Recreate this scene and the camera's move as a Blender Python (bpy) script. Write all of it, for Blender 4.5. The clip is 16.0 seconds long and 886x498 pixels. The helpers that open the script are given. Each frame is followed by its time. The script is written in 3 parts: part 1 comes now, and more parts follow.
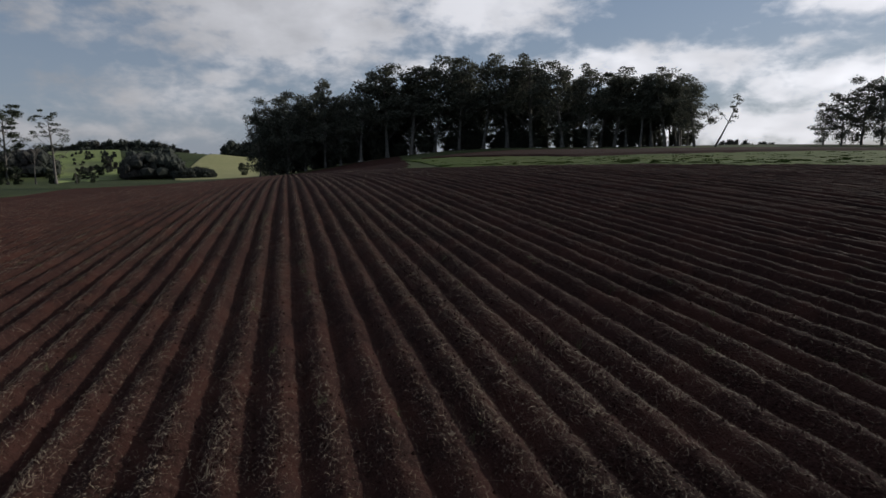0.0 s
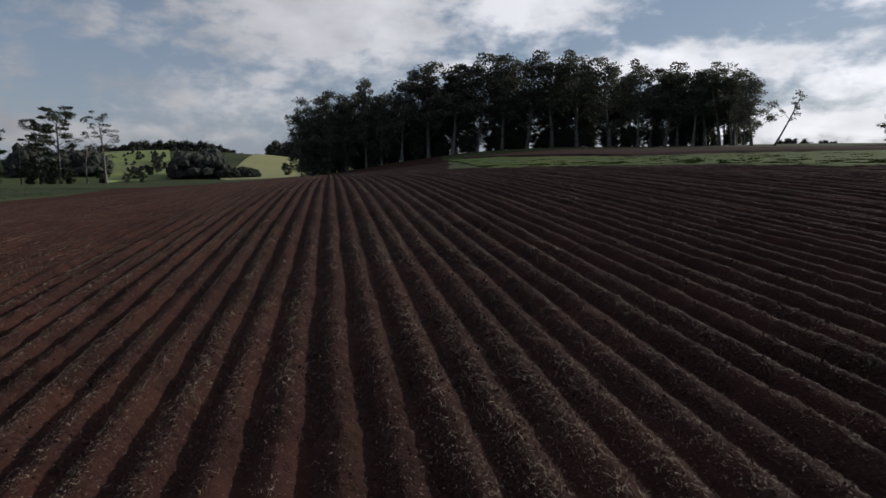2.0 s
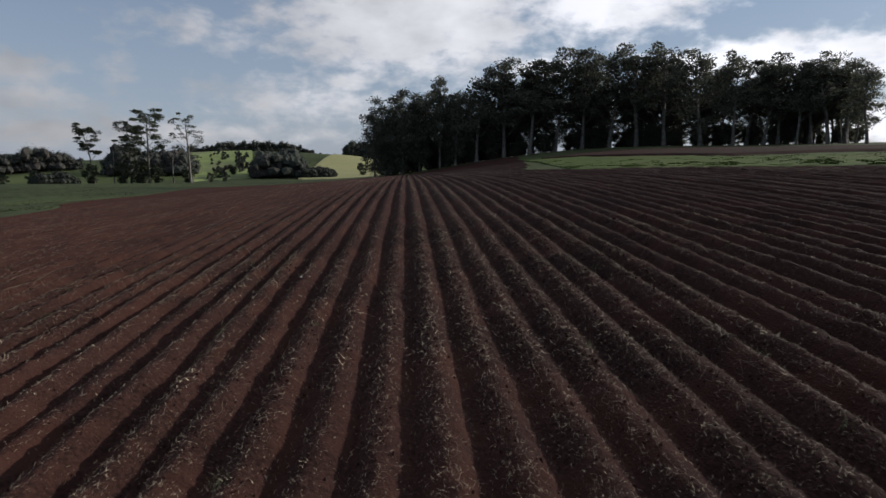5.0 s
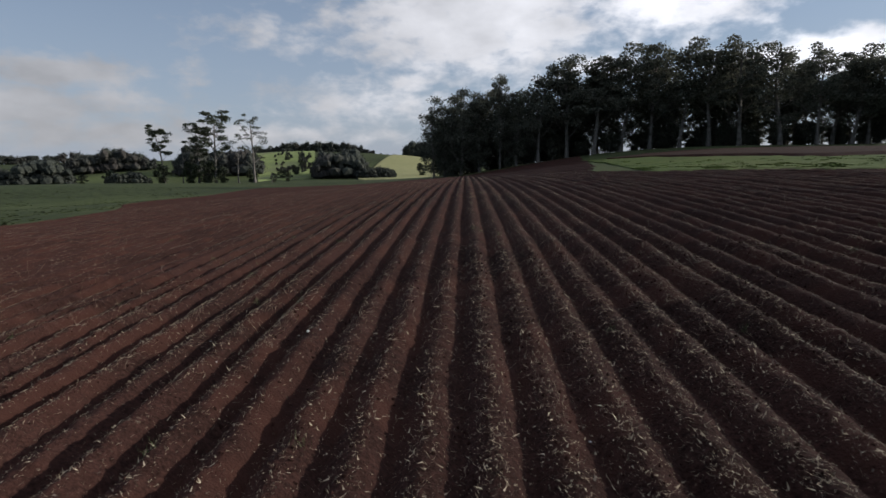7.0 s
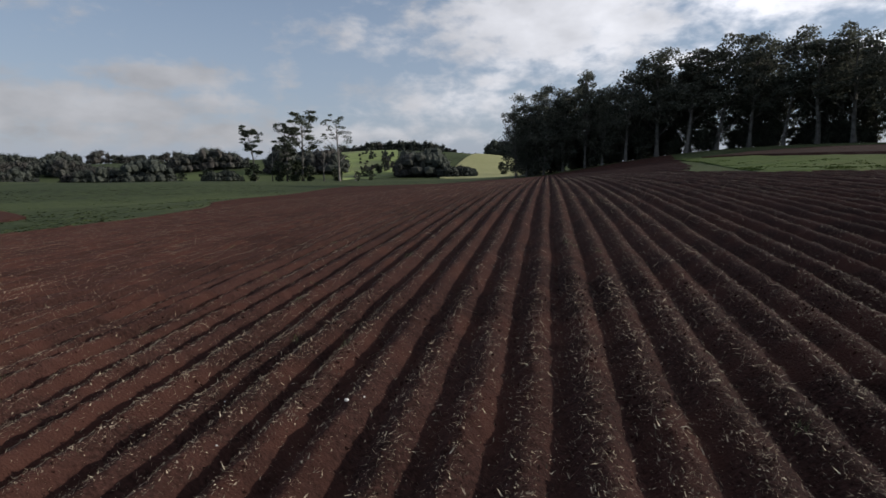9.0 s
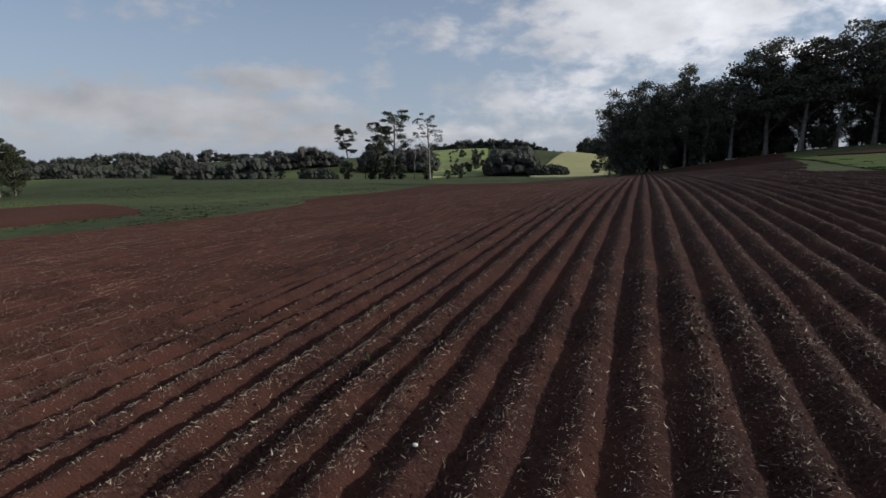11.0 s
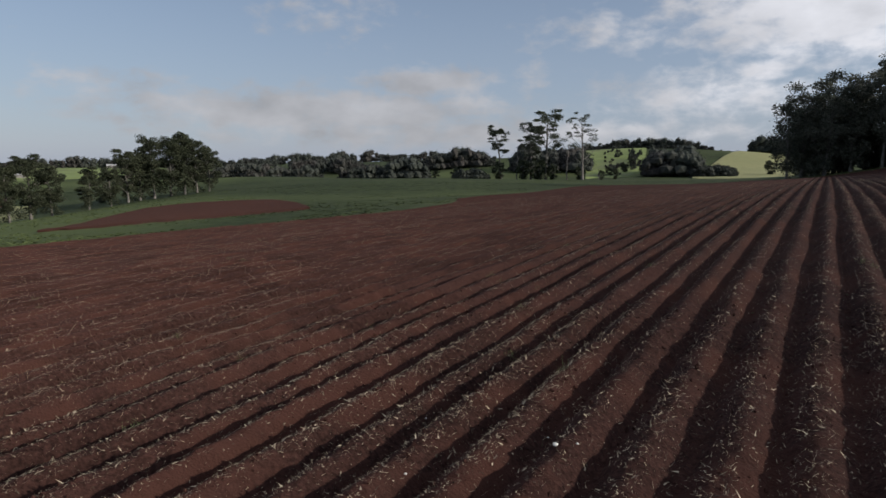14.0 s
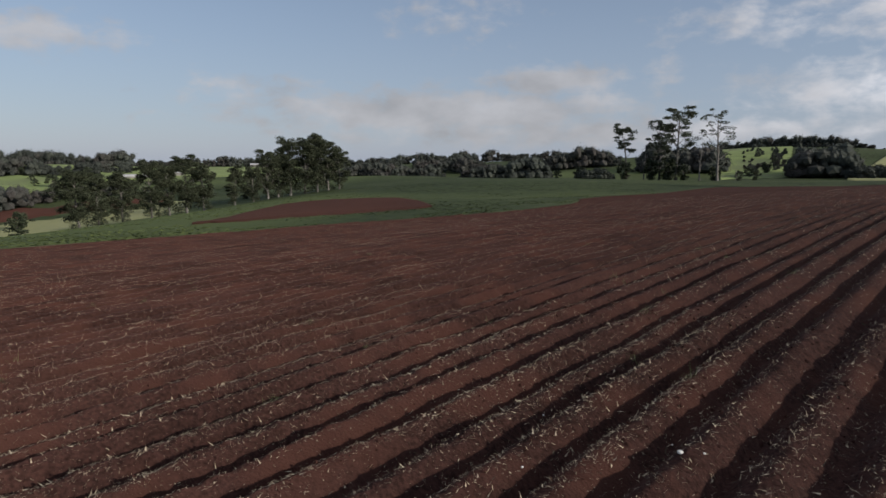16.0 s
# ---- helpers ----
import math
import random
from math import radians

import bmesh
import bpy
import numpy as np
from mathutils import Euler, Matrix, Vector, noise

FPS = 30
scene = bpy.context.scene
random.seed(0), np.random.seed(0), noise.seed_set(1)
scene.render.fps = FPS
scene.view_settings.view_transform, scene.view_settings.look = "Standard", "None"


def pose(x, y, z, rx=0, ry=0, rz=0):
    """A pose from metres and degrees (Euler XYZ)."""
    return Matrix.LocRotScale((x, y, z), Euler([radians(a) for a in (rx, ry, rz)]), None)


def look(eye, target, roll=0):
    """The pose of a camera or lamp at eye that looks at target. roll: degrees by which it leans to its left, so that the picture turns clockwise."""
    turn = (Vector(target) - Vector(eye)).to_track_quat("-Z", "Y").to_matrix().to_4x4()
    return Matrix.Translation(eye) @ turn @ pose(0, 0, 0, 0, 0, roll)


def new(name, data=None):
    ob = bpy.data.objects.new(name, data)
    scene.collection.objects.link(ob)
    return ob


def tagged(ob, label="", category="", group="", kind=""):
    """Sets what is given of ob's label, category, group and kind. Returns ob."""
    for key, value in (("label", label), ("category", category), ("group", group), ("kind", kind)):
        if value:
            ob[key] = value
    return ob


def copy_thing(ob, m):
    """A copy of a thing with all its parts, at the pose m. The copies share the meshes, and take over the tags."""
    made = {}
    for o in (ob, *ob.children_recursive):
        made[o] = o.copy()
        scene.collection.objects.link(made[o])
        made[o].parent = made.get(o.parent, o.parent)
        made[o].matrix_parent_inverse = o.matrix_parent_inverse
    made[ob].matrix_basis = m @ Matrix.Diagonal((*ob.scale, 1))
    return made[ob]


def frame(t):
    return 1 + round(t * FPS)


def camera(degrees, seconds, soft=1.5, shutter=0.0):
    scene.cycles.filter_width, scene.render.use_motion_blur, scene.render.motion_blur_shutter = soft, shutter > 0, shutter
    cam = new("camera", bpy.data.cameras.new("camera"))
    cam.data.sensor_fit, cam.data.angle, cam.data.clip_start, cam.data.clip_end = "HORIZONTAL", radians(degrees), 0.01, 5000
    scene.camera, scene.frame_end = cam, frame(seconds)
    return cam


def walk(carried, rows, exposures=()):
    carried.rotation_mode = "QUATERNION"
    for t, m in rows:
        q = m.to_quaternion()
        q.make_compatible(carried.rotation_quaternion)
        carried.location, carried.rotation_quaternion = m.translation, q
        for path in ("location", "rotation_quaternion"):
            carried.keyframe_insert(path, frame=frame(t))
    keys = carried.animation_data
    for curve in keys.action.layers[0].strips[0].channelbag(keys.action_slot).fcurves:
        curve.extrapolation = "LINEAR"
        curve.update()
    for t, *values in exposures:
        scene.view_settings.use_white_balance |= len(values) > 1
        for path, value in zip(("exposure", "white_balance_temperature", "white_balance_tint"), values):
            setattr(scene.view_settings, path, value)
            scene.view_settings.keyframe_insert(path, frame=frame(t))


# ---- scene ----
cam = camera(72.50, 16.0, soft=1.5, shutter=0.25)

# time, x, y, z, pitch, heading to the left of the rows
PATH = [
    (0, 0.001, 0.002, 4.217, -8.16, -15.00),
    (0.5, 0.384, 1.458, 4.232, -8.16, -14.09),
    (1, 0.745, 2.936, 4.239, -8.15, -13.13),
    (1.5, 1.076, 4.419, 4.249, -8.16, -12.13),
    (2, 1.387, 5.880, 4.261, -8.17, -11.08),
    (2.5, 1.667, 7.354, 4.282, -8.19, -9.97),
    (3, 1.906, 8.828, 4.302, -8.18, -8.81),
    (3.5, 2.126, 10.294, 4.307, -8.21, -7.60),
    (4, 2.317, 11.769, 4.303, -8.21, -6.41),
    (6.5, 2.790, 18.718, 4.420, -8.16, -0.08),
    (7, 2.778, 19.847, 4.437, -8.16, 1.51),
    (7.5, 2.734, 20.894, 4.458, -8.17, 3.19),
    (8, 2.671, 21.825, 4.480, -8.21, 5.14),
    (8.5, 2.574, 22.619, 4.498, -8.24, 7.11),
    (9, 2.493, 23.247, 4.507, -8.27, 9.15),
    (11.5, 2.203, 24.721, 4.522, -8.43, 19.71),
    (12, 2.214, 24.713, 4.511, -8.42, 21.84),
    (12.5, 2.225, 24.701, 4.499, -8.42, 24.07),
    (13, 2.235, 24.686, 4.488, -8.41, 26.54),
    (13.5, 2.243, 24.669, 4.477, -8.41, 29.10),
    (14, 2.251, 24.648, 4.466, -8.41, 31.75),
    (14.5, 2.258, 24.625, 4.455, -8.42, 34.51),
    (15, 2.265, 24.599, 4.443, -8.42, 37.37),
    (15.5, 2.270, 24.570, 4.432, -8.43, 40.23),
    (16, 2.274, 24.538, 4.421, -8.44, 43.10),
]
walk(cam, [(t, pose(x, y, z, 90 + pitch, 0, yaw)) for t, x, y, z, pitch, yaw in PATH],
     [(0, -0.48, 6500, 12), (3.5, -0.21, 6500, 12), (7, 0.0, 6500, 12), (9, 0.02, 6500, 12), (16, 0.0, 6500, 12)])

# ------------------------------------------------------------------ world and sun
SUN_BEARING, SUN_HEIGHT = 76.0, 20.5      # clockwise from the rows' far end, and above the horizon


def sky_world():
    world = bpy.data.worlds.new("sky")
    scene.world = world
    world.use_nodes = True
    nt = world.node_tree
    nt.nodes.clear()
    N, L = nt.nodes.new, nt.links.new

    def math_node(op, a, b=None, c=None, clamp=False):
        n = N("ShaderNodeMath")
        n.operation, n.use_clamp = op, clamp
        for i, v in enumerate((a, b, c)):
            if v is None:
                continue
            if isinstance(v, (int, float)):
                n.inputs[i].default_value = v
            else:
                L(v, n.inputs[i])
        return n.outputs[0]

    sky = N("ShaderNodeTexSky")
    sky.sky_type, sky.sun_disc = "NISHITA", False
    sky.sun_elevation, sky.sun_rotation = radians(SUN_HEIGHT), radians(SUN_BEARING)
    sky.altitude, sky.air_density, sky.dust_density, sky.ozone_density = 500, 1.0, 0.6, 1.2
    coord = N("ShaderNodeTexCoord")
    sep = N("ShaderNodeSeparateXYZ")
    L(coord.outputs["Generated"], sep.inputs[0])
    x, y, z = sep.outputs
    bearing = math_node("DEGREES", math_node("ARCTAN2", x, y))
    height = math_node("DEGREES", math_node("ARCSINE", z))
    # noise on the bearing and height, drawn out sideways as clouds near the horizon are
    comb = N("ShaderNodeCombineXYZ")
    L(math_node("MULTIPLY", bearing, 0.11), comb.inputs[0])
    L(math_node("MULTIPLY", height, 0.20), comb.inputs[1])

    def noise_node(scale, detail, rough, distortion=0.0):
        n = N("ShaderNodeTexNoise")
        L(comb.outputs[0], n.inputs["Vector"])
        n.inputs["Scale"].default_value, n.inputs["Detail"].default_value = scale, detail
        n.inputs["Roughness"].default_value, n.inputs["Distortion"].default_value = rough, distortion
        return n.outputs[0]

    fine, broad = noise_node(3.3, 8, 0.55, 0.15), noise_node(0.55, 3, 0.5)
    # cloud banks: bearing, height, half width, half height, thickness
    banks = [
        (1, 12.6, 11, 4.4, 1.0), (19, 14.5, 7, 3.2, 1.0), (34, 8.3, 12, 1.6, .85), (50, 6.0, 9, 2.2, .85), (49, 12.6, 5, 1.6, 1.0),
        (44, 3.0, 9, 1.5, .9), (31, 17, 4, 1.4, .9), (-16, 11.2, 8, 1.9, .5), (-9, 5.4, 9, 2.4, .62), (-4.5, 7.2, 2.2, .9, .85), (-24, 7.6, 5, 1.3, .38),
        (-43, 4.3, 17, 1.8, .92), (-33, 7.0, 6, 1.2, .9), (-42, 13, 6, 2.4, .45), (-60, 6.2, 6, 1.3, .55), (-78, 9.6, 7, 1.3, .8),
        (-30, 2.4, 24, 1.3, .75), (12, 8.6, 5, 1.6, .6), (74, 11, 12, 5, .8),
    ]
    total = None
    for b, h, wide, tall, thick in banks:
        u = math_node("DIVIDE", math_node("SUBTRACT", bearing, float(b)), float(wide))
        v = math_node("DIVIDE", math_node("SUBTRACT", height, float(h)), float(tall))
        d = math_node("ADD", math_node("MULTIPLY", u, u), math_node("MULTIPLY", v, v))
        m = math_node("MULTIPLY", math_node("EXPONENT", math_node("MULTIPLY", d, -0.6)), float(thick))
        total = m if total is None else math_node("MAXIMUM", total, m)
    # overhead and behind, broken cloud of no particular place
    high = N("ShaderNodeMapRange")
    high.inputs["From Min"].default_value, high.inputs["From Max"].default_value = 17.0, 30.0
    L(height, high.inputs["Value"])
    total = math_node("MAXIMUM", total, math_node("MULTIPLY", high.outputs[0], broad))
    raw = math_node("ADD", total, math_node("MULTIPLY", math_node("SUBTRACT", fine, 0.5), 1.25))
    cover = N("ShaderNodeMapRange")
    cover.interpolation_type = "SMOOTHSTEP"
    cover.inputs["From Min"].default_value, cover.inputs["From Max"].default_value = 0.22, 0.80
    L(raw, cover.inputs["Value"])
    # cloud brightness: whiter towards the sun, greyer where thick
    toward = math_node("COSINE", math_node("RADIANS", math_node("SUBTRACT", bearing, SUN_BEARING)))
    lit = N("ShaderNodeMapRange")
    lit.inputs["From Min"].default_value, lit.inputs["From Max"].default_value = -0.2, 1.0
    lit.inputs["To Min"].default_value, lit.inputs["To Max"].default_value = 4.9, 15.0
    L(toward, lit.inputs["Value"])
    shade = N("ShaderNodeMapRange")
    shade.inputs["From Min"].default_value, shade.inputs["From Max"].default_value = 0.35, 0.7
    shade.inputs["To Min"].default_value, shade.inputs["To Max"].default_value = 1.12, 0.74
    L(noise_node(1.3, 5, 0.5), shade.inputs["Value"])
    bright = math_node("MULTIPLY", lit.outputs[0], shade.outputs[0])
    cloud = N("ShaderNodeCombineColor")
    L(math_node("MULTIPLY", bright, 0.97), cloud.inputs[0])
    L(math_node("MULTIPLY", bright, 0.985), cloud.inputs[1])
    L(math_node("MULTIPLY", bright, 1.03), cloud.inputs[2])
    mix = N("ShaderNodeMix")
    mix.data_type = "RGBA"
    L(math_node("MULTIPLY", cover.outputs[0], 0.86), mix.inputs[0])
    # thin haze over the blue, thicker towards the horizon
    veil = N("ShaderNodeMapRange")
    veil.inputs["From Min"].default_value, veil.inputs["From Max"].default_value = 0.0, 16.0
    veil.inputs["To Min"].default_value, veil.inputs["To Max"].default_value = 0.8, 0.35
    L(height, veil.inputs["Value"])
    hazy = N("ShaderNodeMix")
    hazy.data_type = "RGBA"
    L(veil.outputs[0], hazy.inputs[0])
    L(sky.outputs[0], hazy.inputs[6])
    hazy.inputs[7].default_value = (3.35, 4.05, 5.4, 1)
    L(hazy.outputs[2], mix.inputs[6])
    L(cloud.outputs[0], mix.inputs[7])
    back, out = N("ShaderNodeBackground"), N("ShaderNodeOutputWorld")
    back.inputs["Strength"].default_value = 0.095
    L(mix.outputs[2], back.inputs["Color"])
    L(back.outputs[0], out.inputs[0])


sky_world()
sun = new("sun", bpy.data.lights.new("sun", "SUN"))
sun.data.energy, sun.data.angle, sun.data.color = 5.0, radians(1.2), (1.0, 0.93, 0.82)
b, e = radians(SUN_BEARING), radians(SUN_HEIGHT)
sun.matrix_world = look((60 * math.sin(b) * math.cos(e), 60 * math.cos(b) * math.cos(e), 60 * math.sin(e) + 40), (0, 0, 40))


# ------------------------------------------------------------------ materials
def material(name, low, high, rough=0.9, scale=3.0, big=0.15, bump=0.0, bump_scale=30.0, random_mix=0.0, translucent=0.0, third=None, third_scale=0.02, gloss=0.25, matt=0.0):
    """Two colours mixed by noise at two scales (per metre), a third in broad patches, and fine relief."""
    m = bpy.data.materials.new(name)
    m.use_nodes = True
    nt = m.node_tree
    N, L = nt.nodes.new, nt.links.new
    bsdf = nt.nodes["Principled BSDF"]
    bsdf.inputs["Roughness"].default_value = rough
    bsdf.inputs["Specular IOR Level"].default_value = gloss
    bsdf.inputs["Diffuse Roughness"].default_value = matt
    geo = N("ShaderNodeNewGeometry")

    def noise_at(s, detail=4):
        n = N("ShaderNodeTexNoise")
        n.inputs["Scale"].default_value, n.inputs["Detail"].default_value = s, detail
        L(geo.outputs["Position"], n.inputs["Vector"])
        return n.outputs[0]

    def mixed(f, a, b):
        n = N("ShaderNodeMix")
        n.data_type = "RGBA"
        L(f, n.inputs[0])
        for sock, v in ((6, a), (7, b)):
            if isinstance(v, tuple):
                n.inputs[sock].default_value = (*v, 1)
            else:
                L(v, n.inputs[sock])
        return n.outputs[2]

    def spread(v, lo, hi):
        n = N("ShaderNodeMapRange")
        n.inputs["From Min"].default_value, n.inputs["From Max"].default_value = lo, hi
        L(v, n.inputs["Value"])
        return n.outputs[0]

    both = N("ShaderNodeMath")
    both.operation = "ADD"
    half = N("ShaderNodeMath")
    half.operation = "MULTIPLY_ADD"
    L(noise_at(scale), half.inputs[0])
    half.inputs[1].default_value, half.inputs[2].default_value = 0.6, 0.0
    L(half.outputs[0], both.inputs[0])
    low_part = N("ShaderNodeMath")
    low_part.operation = "MULTIPLY"
    low_part.inputs[1].default_value = 0.4
    L(noise_at(big, 3), low_part.inputs[0])
    L(low_part.outputs[0], both.inputs[1])
    factor = both.outputs[0]
    if random_mix:
        r = N("ShaderNodeMath")
        r.operation = "MULTIPLY_ADD"
        L(geo.outputs["Random Per Island"], r.inputs[0])
        r.inputs[1].default_value = random_mix
        off = N("ShaderNodeMath")
        off.operation = "SUBTRACT"
        L(factor, off.inputs[0])
        off.inputs[1].default_value = random_mix / 2
        L(off.outputs[0], r.inputs[2])
        factor = r.outputs[0]
    colour = mixed(spread(factor, 0.34, 0.66), low, high)
    if third:
        colour = mixed(spread(noise_at(third_scale, 3), 0.48, 0.62), colour, third)
    L(colour, bsdf.inputs["Base Color"])
    if bump:
        bm_node = N("ShaderNodeBump")
        bm_node.inputs["Strength"].default_value, bm_node.inputs["Distance"].default_value = bump, 0.6 / bump_scale
        L(noise_at(bump_scale, 6), bm_node.inputs["Height"])
        L(bm_node.outputs[0], bsdf.inputs["Normal"])
    if translucent:
        t, mx = N("ShaderNodeBsdfTranslucent"), N("ShaderNodeMixShader")
        mx.inputs[0].default_value = translucent
        L(colour, t.inputs[0])
        L(bsdf.outputs[0], mx.inputs[1])
        L(t.outputs[0], mx.inputs[2])
        L(mx.outputs[0], nt.nodes["Material Output"].inputs[0])
    return m


SOIL = material("red_soil", (0.0150, 0.0078, 0.0069), (0.058, 0.0282, 0.0228), 1.0, 15.0, 0.25, 1.0, 24.0, third=(0.0510, 0.0232, 0.0178), third_scale=0.6, gloss=0.06, matt=1.0)
SOIL_FAR = material("bare_red_soil", (0.028, 0.0128, 0.0098), (0.045, 0.0200, 0.0150), 1.0, 1.2, 0.05, 0.5, 8.0, gloss=0.06, matt=1.0)
# the broad third tone paints in sun between cloud shadows
PASTURE = material("pasture", (0.017, 0.026, 0.011), (0.056, 0.071, 0.030), 0.9, 0.35, 0.02, 0.4, 3.0, third=(0.072, 0.092, 0.034), third_scale=0.006, gloss=0.08)
VERGE = material("long_grass", (0.026, 0.046, 0.010), (0.066, 0.096, 0.022), 0.9, 0.9, 0.06, 0.5, 4.0, third=(0.056, 0.074, 0.020), third_scale=0.05, gloss=0.08)
# lush green lightened further, so the sun on far slopes is in the colour
SUNLIT_GREEN = material("painted_sunlit_pasture", (0.120, 0.160, 0.050), (0.190, 0.235, 0.080), 0.9, 0.08, 0.012, 0.2, 1.0, third=(0.120, 0.145, 0.060), third_scale=0.02)
HAY = material("pale_pasture", (0.190, 0.195, 0.085), (0.240, 0.240, 0.110), 0.9, 0.2, 0.02, 0.2, 2.0)
STRAW = material("straw", (0.060, 0.044, 0.030), (0.450, 0.375, 0.270), 0.8, 2.0, 0.3, random_mix=0.8)
WEED = material("weed_leaf", (0.045, 0.065, 0.024), (0.120, 0.140, 0.060), 0.7, 6.0, 0.5, random_mix=0.6)
GUM_LEAF = material("gum_leaf", (0.056, 0.062, 0.050), (0.120, 0.126, 0.098), 0.7, 0.25, 0.05, random_mix=0.5, translucent=0.40, gloss=0.1)
BROW_LEAF = material("dark_gum_leaf", (0.020, 0.026, 0.015), (0.058, 0.066, 0.040), 0.7, 0.25, 0.05, random_mix=0.5, translucent=0.15, gloss=0.1)
OLIVE_LEAF = material("olive_leaf", (0.022, 0.030, 0.016), (0.055, 0.066, 0.036), 0.6, 0.25, 0.05, random_mix=0.5, translucent=0.16)
# far leaf greyed and blued: distance haze is mixed into the colour
WOOD_HAZED = material("hazy_woodland_leaf", (0.028, 0.033, 0.030), (0.056, 0.063, 0.053), 0.8, 0.06, 0.01, random_mix=0.3, third=(0.048, 0.045, 0.042), third_scale=0.02, gloss=0.08)
BARK = material("gum_bark", (0.050, 0.046, 0.041), (0.170, 0.160, 0.145), 0.85, 0.8, 0.12, 0.3, 5.0)
DEAD_WOOD = material("dead_wood", (0.080, 0.072, 0.066), (0.180, 0.168, 0.155), 0.85, 0.8, 0.12)
STONE = material("pale_stone", (0.42, 0.40, 0.38), (0.62, 0.60, 0.57), 0.8, 20.0, 4.0, 0.3, 60.0)
TIN = material("pale_tin_roof", (0.28, 0.28, 0.28), (0.38, 0.38, 0.38), 0.5, 0.5, 0.1)
WALL_PAINT = material("shed_wall", (0.18, 0.17, 0.16), (0.25, 0.24, 0.22), 0.8, 0.5, 0.1)

# ------------------------------------------------------------------ lie of the land
# broad swells on three grids: x from, x to, y from, y to, width of a swell, and its rises row by row
SWELLS = [
    (-90, 90, -50, 300, 46, [
        [-1.8, 1.16, 0.6, -2.25, -0.06],
        [1.93, 0.4, -1.95, 0.21, -0.42],
        [-0.23, -2.91, 2.4, 1.26, -0.24],
        [-1.46, -3.7, 3.53, -5.67, 3.38],
        [-0.45, 0.01, -2.24, 1.74, 0.39],
        [-8.49, 2.54, -4.87, 2.83, -1.7],
        [0.13, 2.6, -4.75, -0.28, 1.71],
        [-2.61, -4.72, -0.38, 2.49, 1.41],
    ]),
    (-400, 400, -160, 480, 150, [
        [-0.94, -2.36, -2.83, 4.36, 2.64, -1.46],
        [-12.79, -11.26, 7.03, -0.44, -0.65, -0.43],
        [-4.02, 1.28, 19.31, -3.27, 4.32, 4.22],
        [14.85, 5.28, -3.5, 8.01, 14.3, 0.88],
        [-12.86, 3.73, 2.82, -1.52, 4.32, 0.81],
    ]),
    (-1300, 900, -300, 1500, 420, [
        [-1.18, -9.7, -15.43, 13.41, 11.29, -1.21],
        [3.4, 25.18, -5.95, -5.96, 2.56, -3.44],
        [-14.4, -3.31, -18.1, -15.37, -0.16, 0.45],
        [-2.7, 5.55, 23.96, 26.53, 10.13, 3.35],
        [4.24, 6.44, -3.27, -24.01, -18.84, -3.24],
    ]),
]


# rounded hills far off: x, y, width and rise
HILLS = [(-195, 800, 95, 15), (-70, 790, 80, 6), (-330, 760, 70, 6), (-330, 300, 45, 3.0), (-560, 620, 110, 6), (-323, 590, 65, 7)]


def land(x, y):
    """Height of the land at arrays x, y."""
    x, y = np.asarray(x, float), np.asarray(y, float)
    z = np.full(np.broadcast(x, y).shape, -6.0)
    for x0, x1, y0, y1, wide, rows in SWELLS:
        for cy, row in zip(np.linspace(y0, y1, len(rows)), rows):
            for cx, rise in zip(np.linspace(x0, x1, len(row)), row):
                z = z + rise * np.exp(-((x - cx) ** 2 + (y - cy) ** 2) / (2 * wide * wide))
    for cx, cy, wide, rise in HILLS:
        z = z + rise * np.exp(-((x - cx) ** 2 + (y - cy) ** 2) / (2 * wide * wide))
    # beyond the last hills the country sinks and flattens out to the horizon
    return z - 16 * np.clip((np.hypot(x, y) - 950) / 700, 0, 1)


def land_at(x, y):
    return float(land(x, y))


def lattice(ix, iy, seed):
    h = np.sin(ix * 127.1 + iy * 311.7 + seed * 74.7) * 43758.5453
    return h - np.floor(h)


def vnoise(x, y, seed=0):
    """Smooth value noise, 0 to 1."""
    ix, iy = np.floor(x), np.floor(y)
    fx, fy = x - ix, y - iy
    fx, fy = fx * fx * (3 - 2 * fx), fy * fy * (3 - 2 * fy)
    a = lattice(ix, iy, seed) * (1 - fx) + lattice(ix + 1, iy, seed) * fx
    b = lattice(ix, iy + 1, seed) * (1 - fx) + lattice(ix + 1, iy + 1, seed) * fx
    return a * (1 - fy) + b * fy


def grid_faces(nx, ny, base=0):
    i = np.arange(nx * ny).reshape(ny, nx) + base
    return np.stack([i[:-1, :-1], i[:-1, 1:], i[1:, 1:], i[1:, :-1]], -1).reshape(-1, 4)


def quad_mesh(name, verts, faces, smooth=True):
    me = bpy.data.meshes.new(name)
    verts, faces = np.asarray(verts, np.float32), np.asarray(faces, np.int32)
    me.vertices.add(len(verts))
    me.vertices.foreach_set("co", verts.ravel())
    n = faces.shape[1]
    me.loops.add(faces.size)
    me.loops.foreach_set("vertex_index", faces.ravel())
    me.polygons.add(len(faces))
    me.polygons.foreach_set("loop_start", np.arange(0, faces.size, n, dtype=np.int32))
    me.polygons.foreach_set("loop_total", np.full(len(faces), n, np.int32))
    me.polygons.foreach_set("use_smooth", np.full(len(faces), smooth))
    me.update(calc_edges=True)
    return me


def sheet(name, verts, faces, mat, label, category, kind, smooth=True):
    me = quad_mesh(name, verts, faces, smooth)
    me.materials.append(mat)
    return tagged(new(name, me), label, category, "", kind)


def part(name, me, mat, parent, label=""):
    ob = new(name, me)
    if not me.materials:
        me.materials.append(mat)
    ob.parent = parent
    return tagged(ob, label)


# ------------------------------------------------------------------ the ploughed field
ROW, RIDGE = 0.80, 0.255                      # spacing and height of the ridges


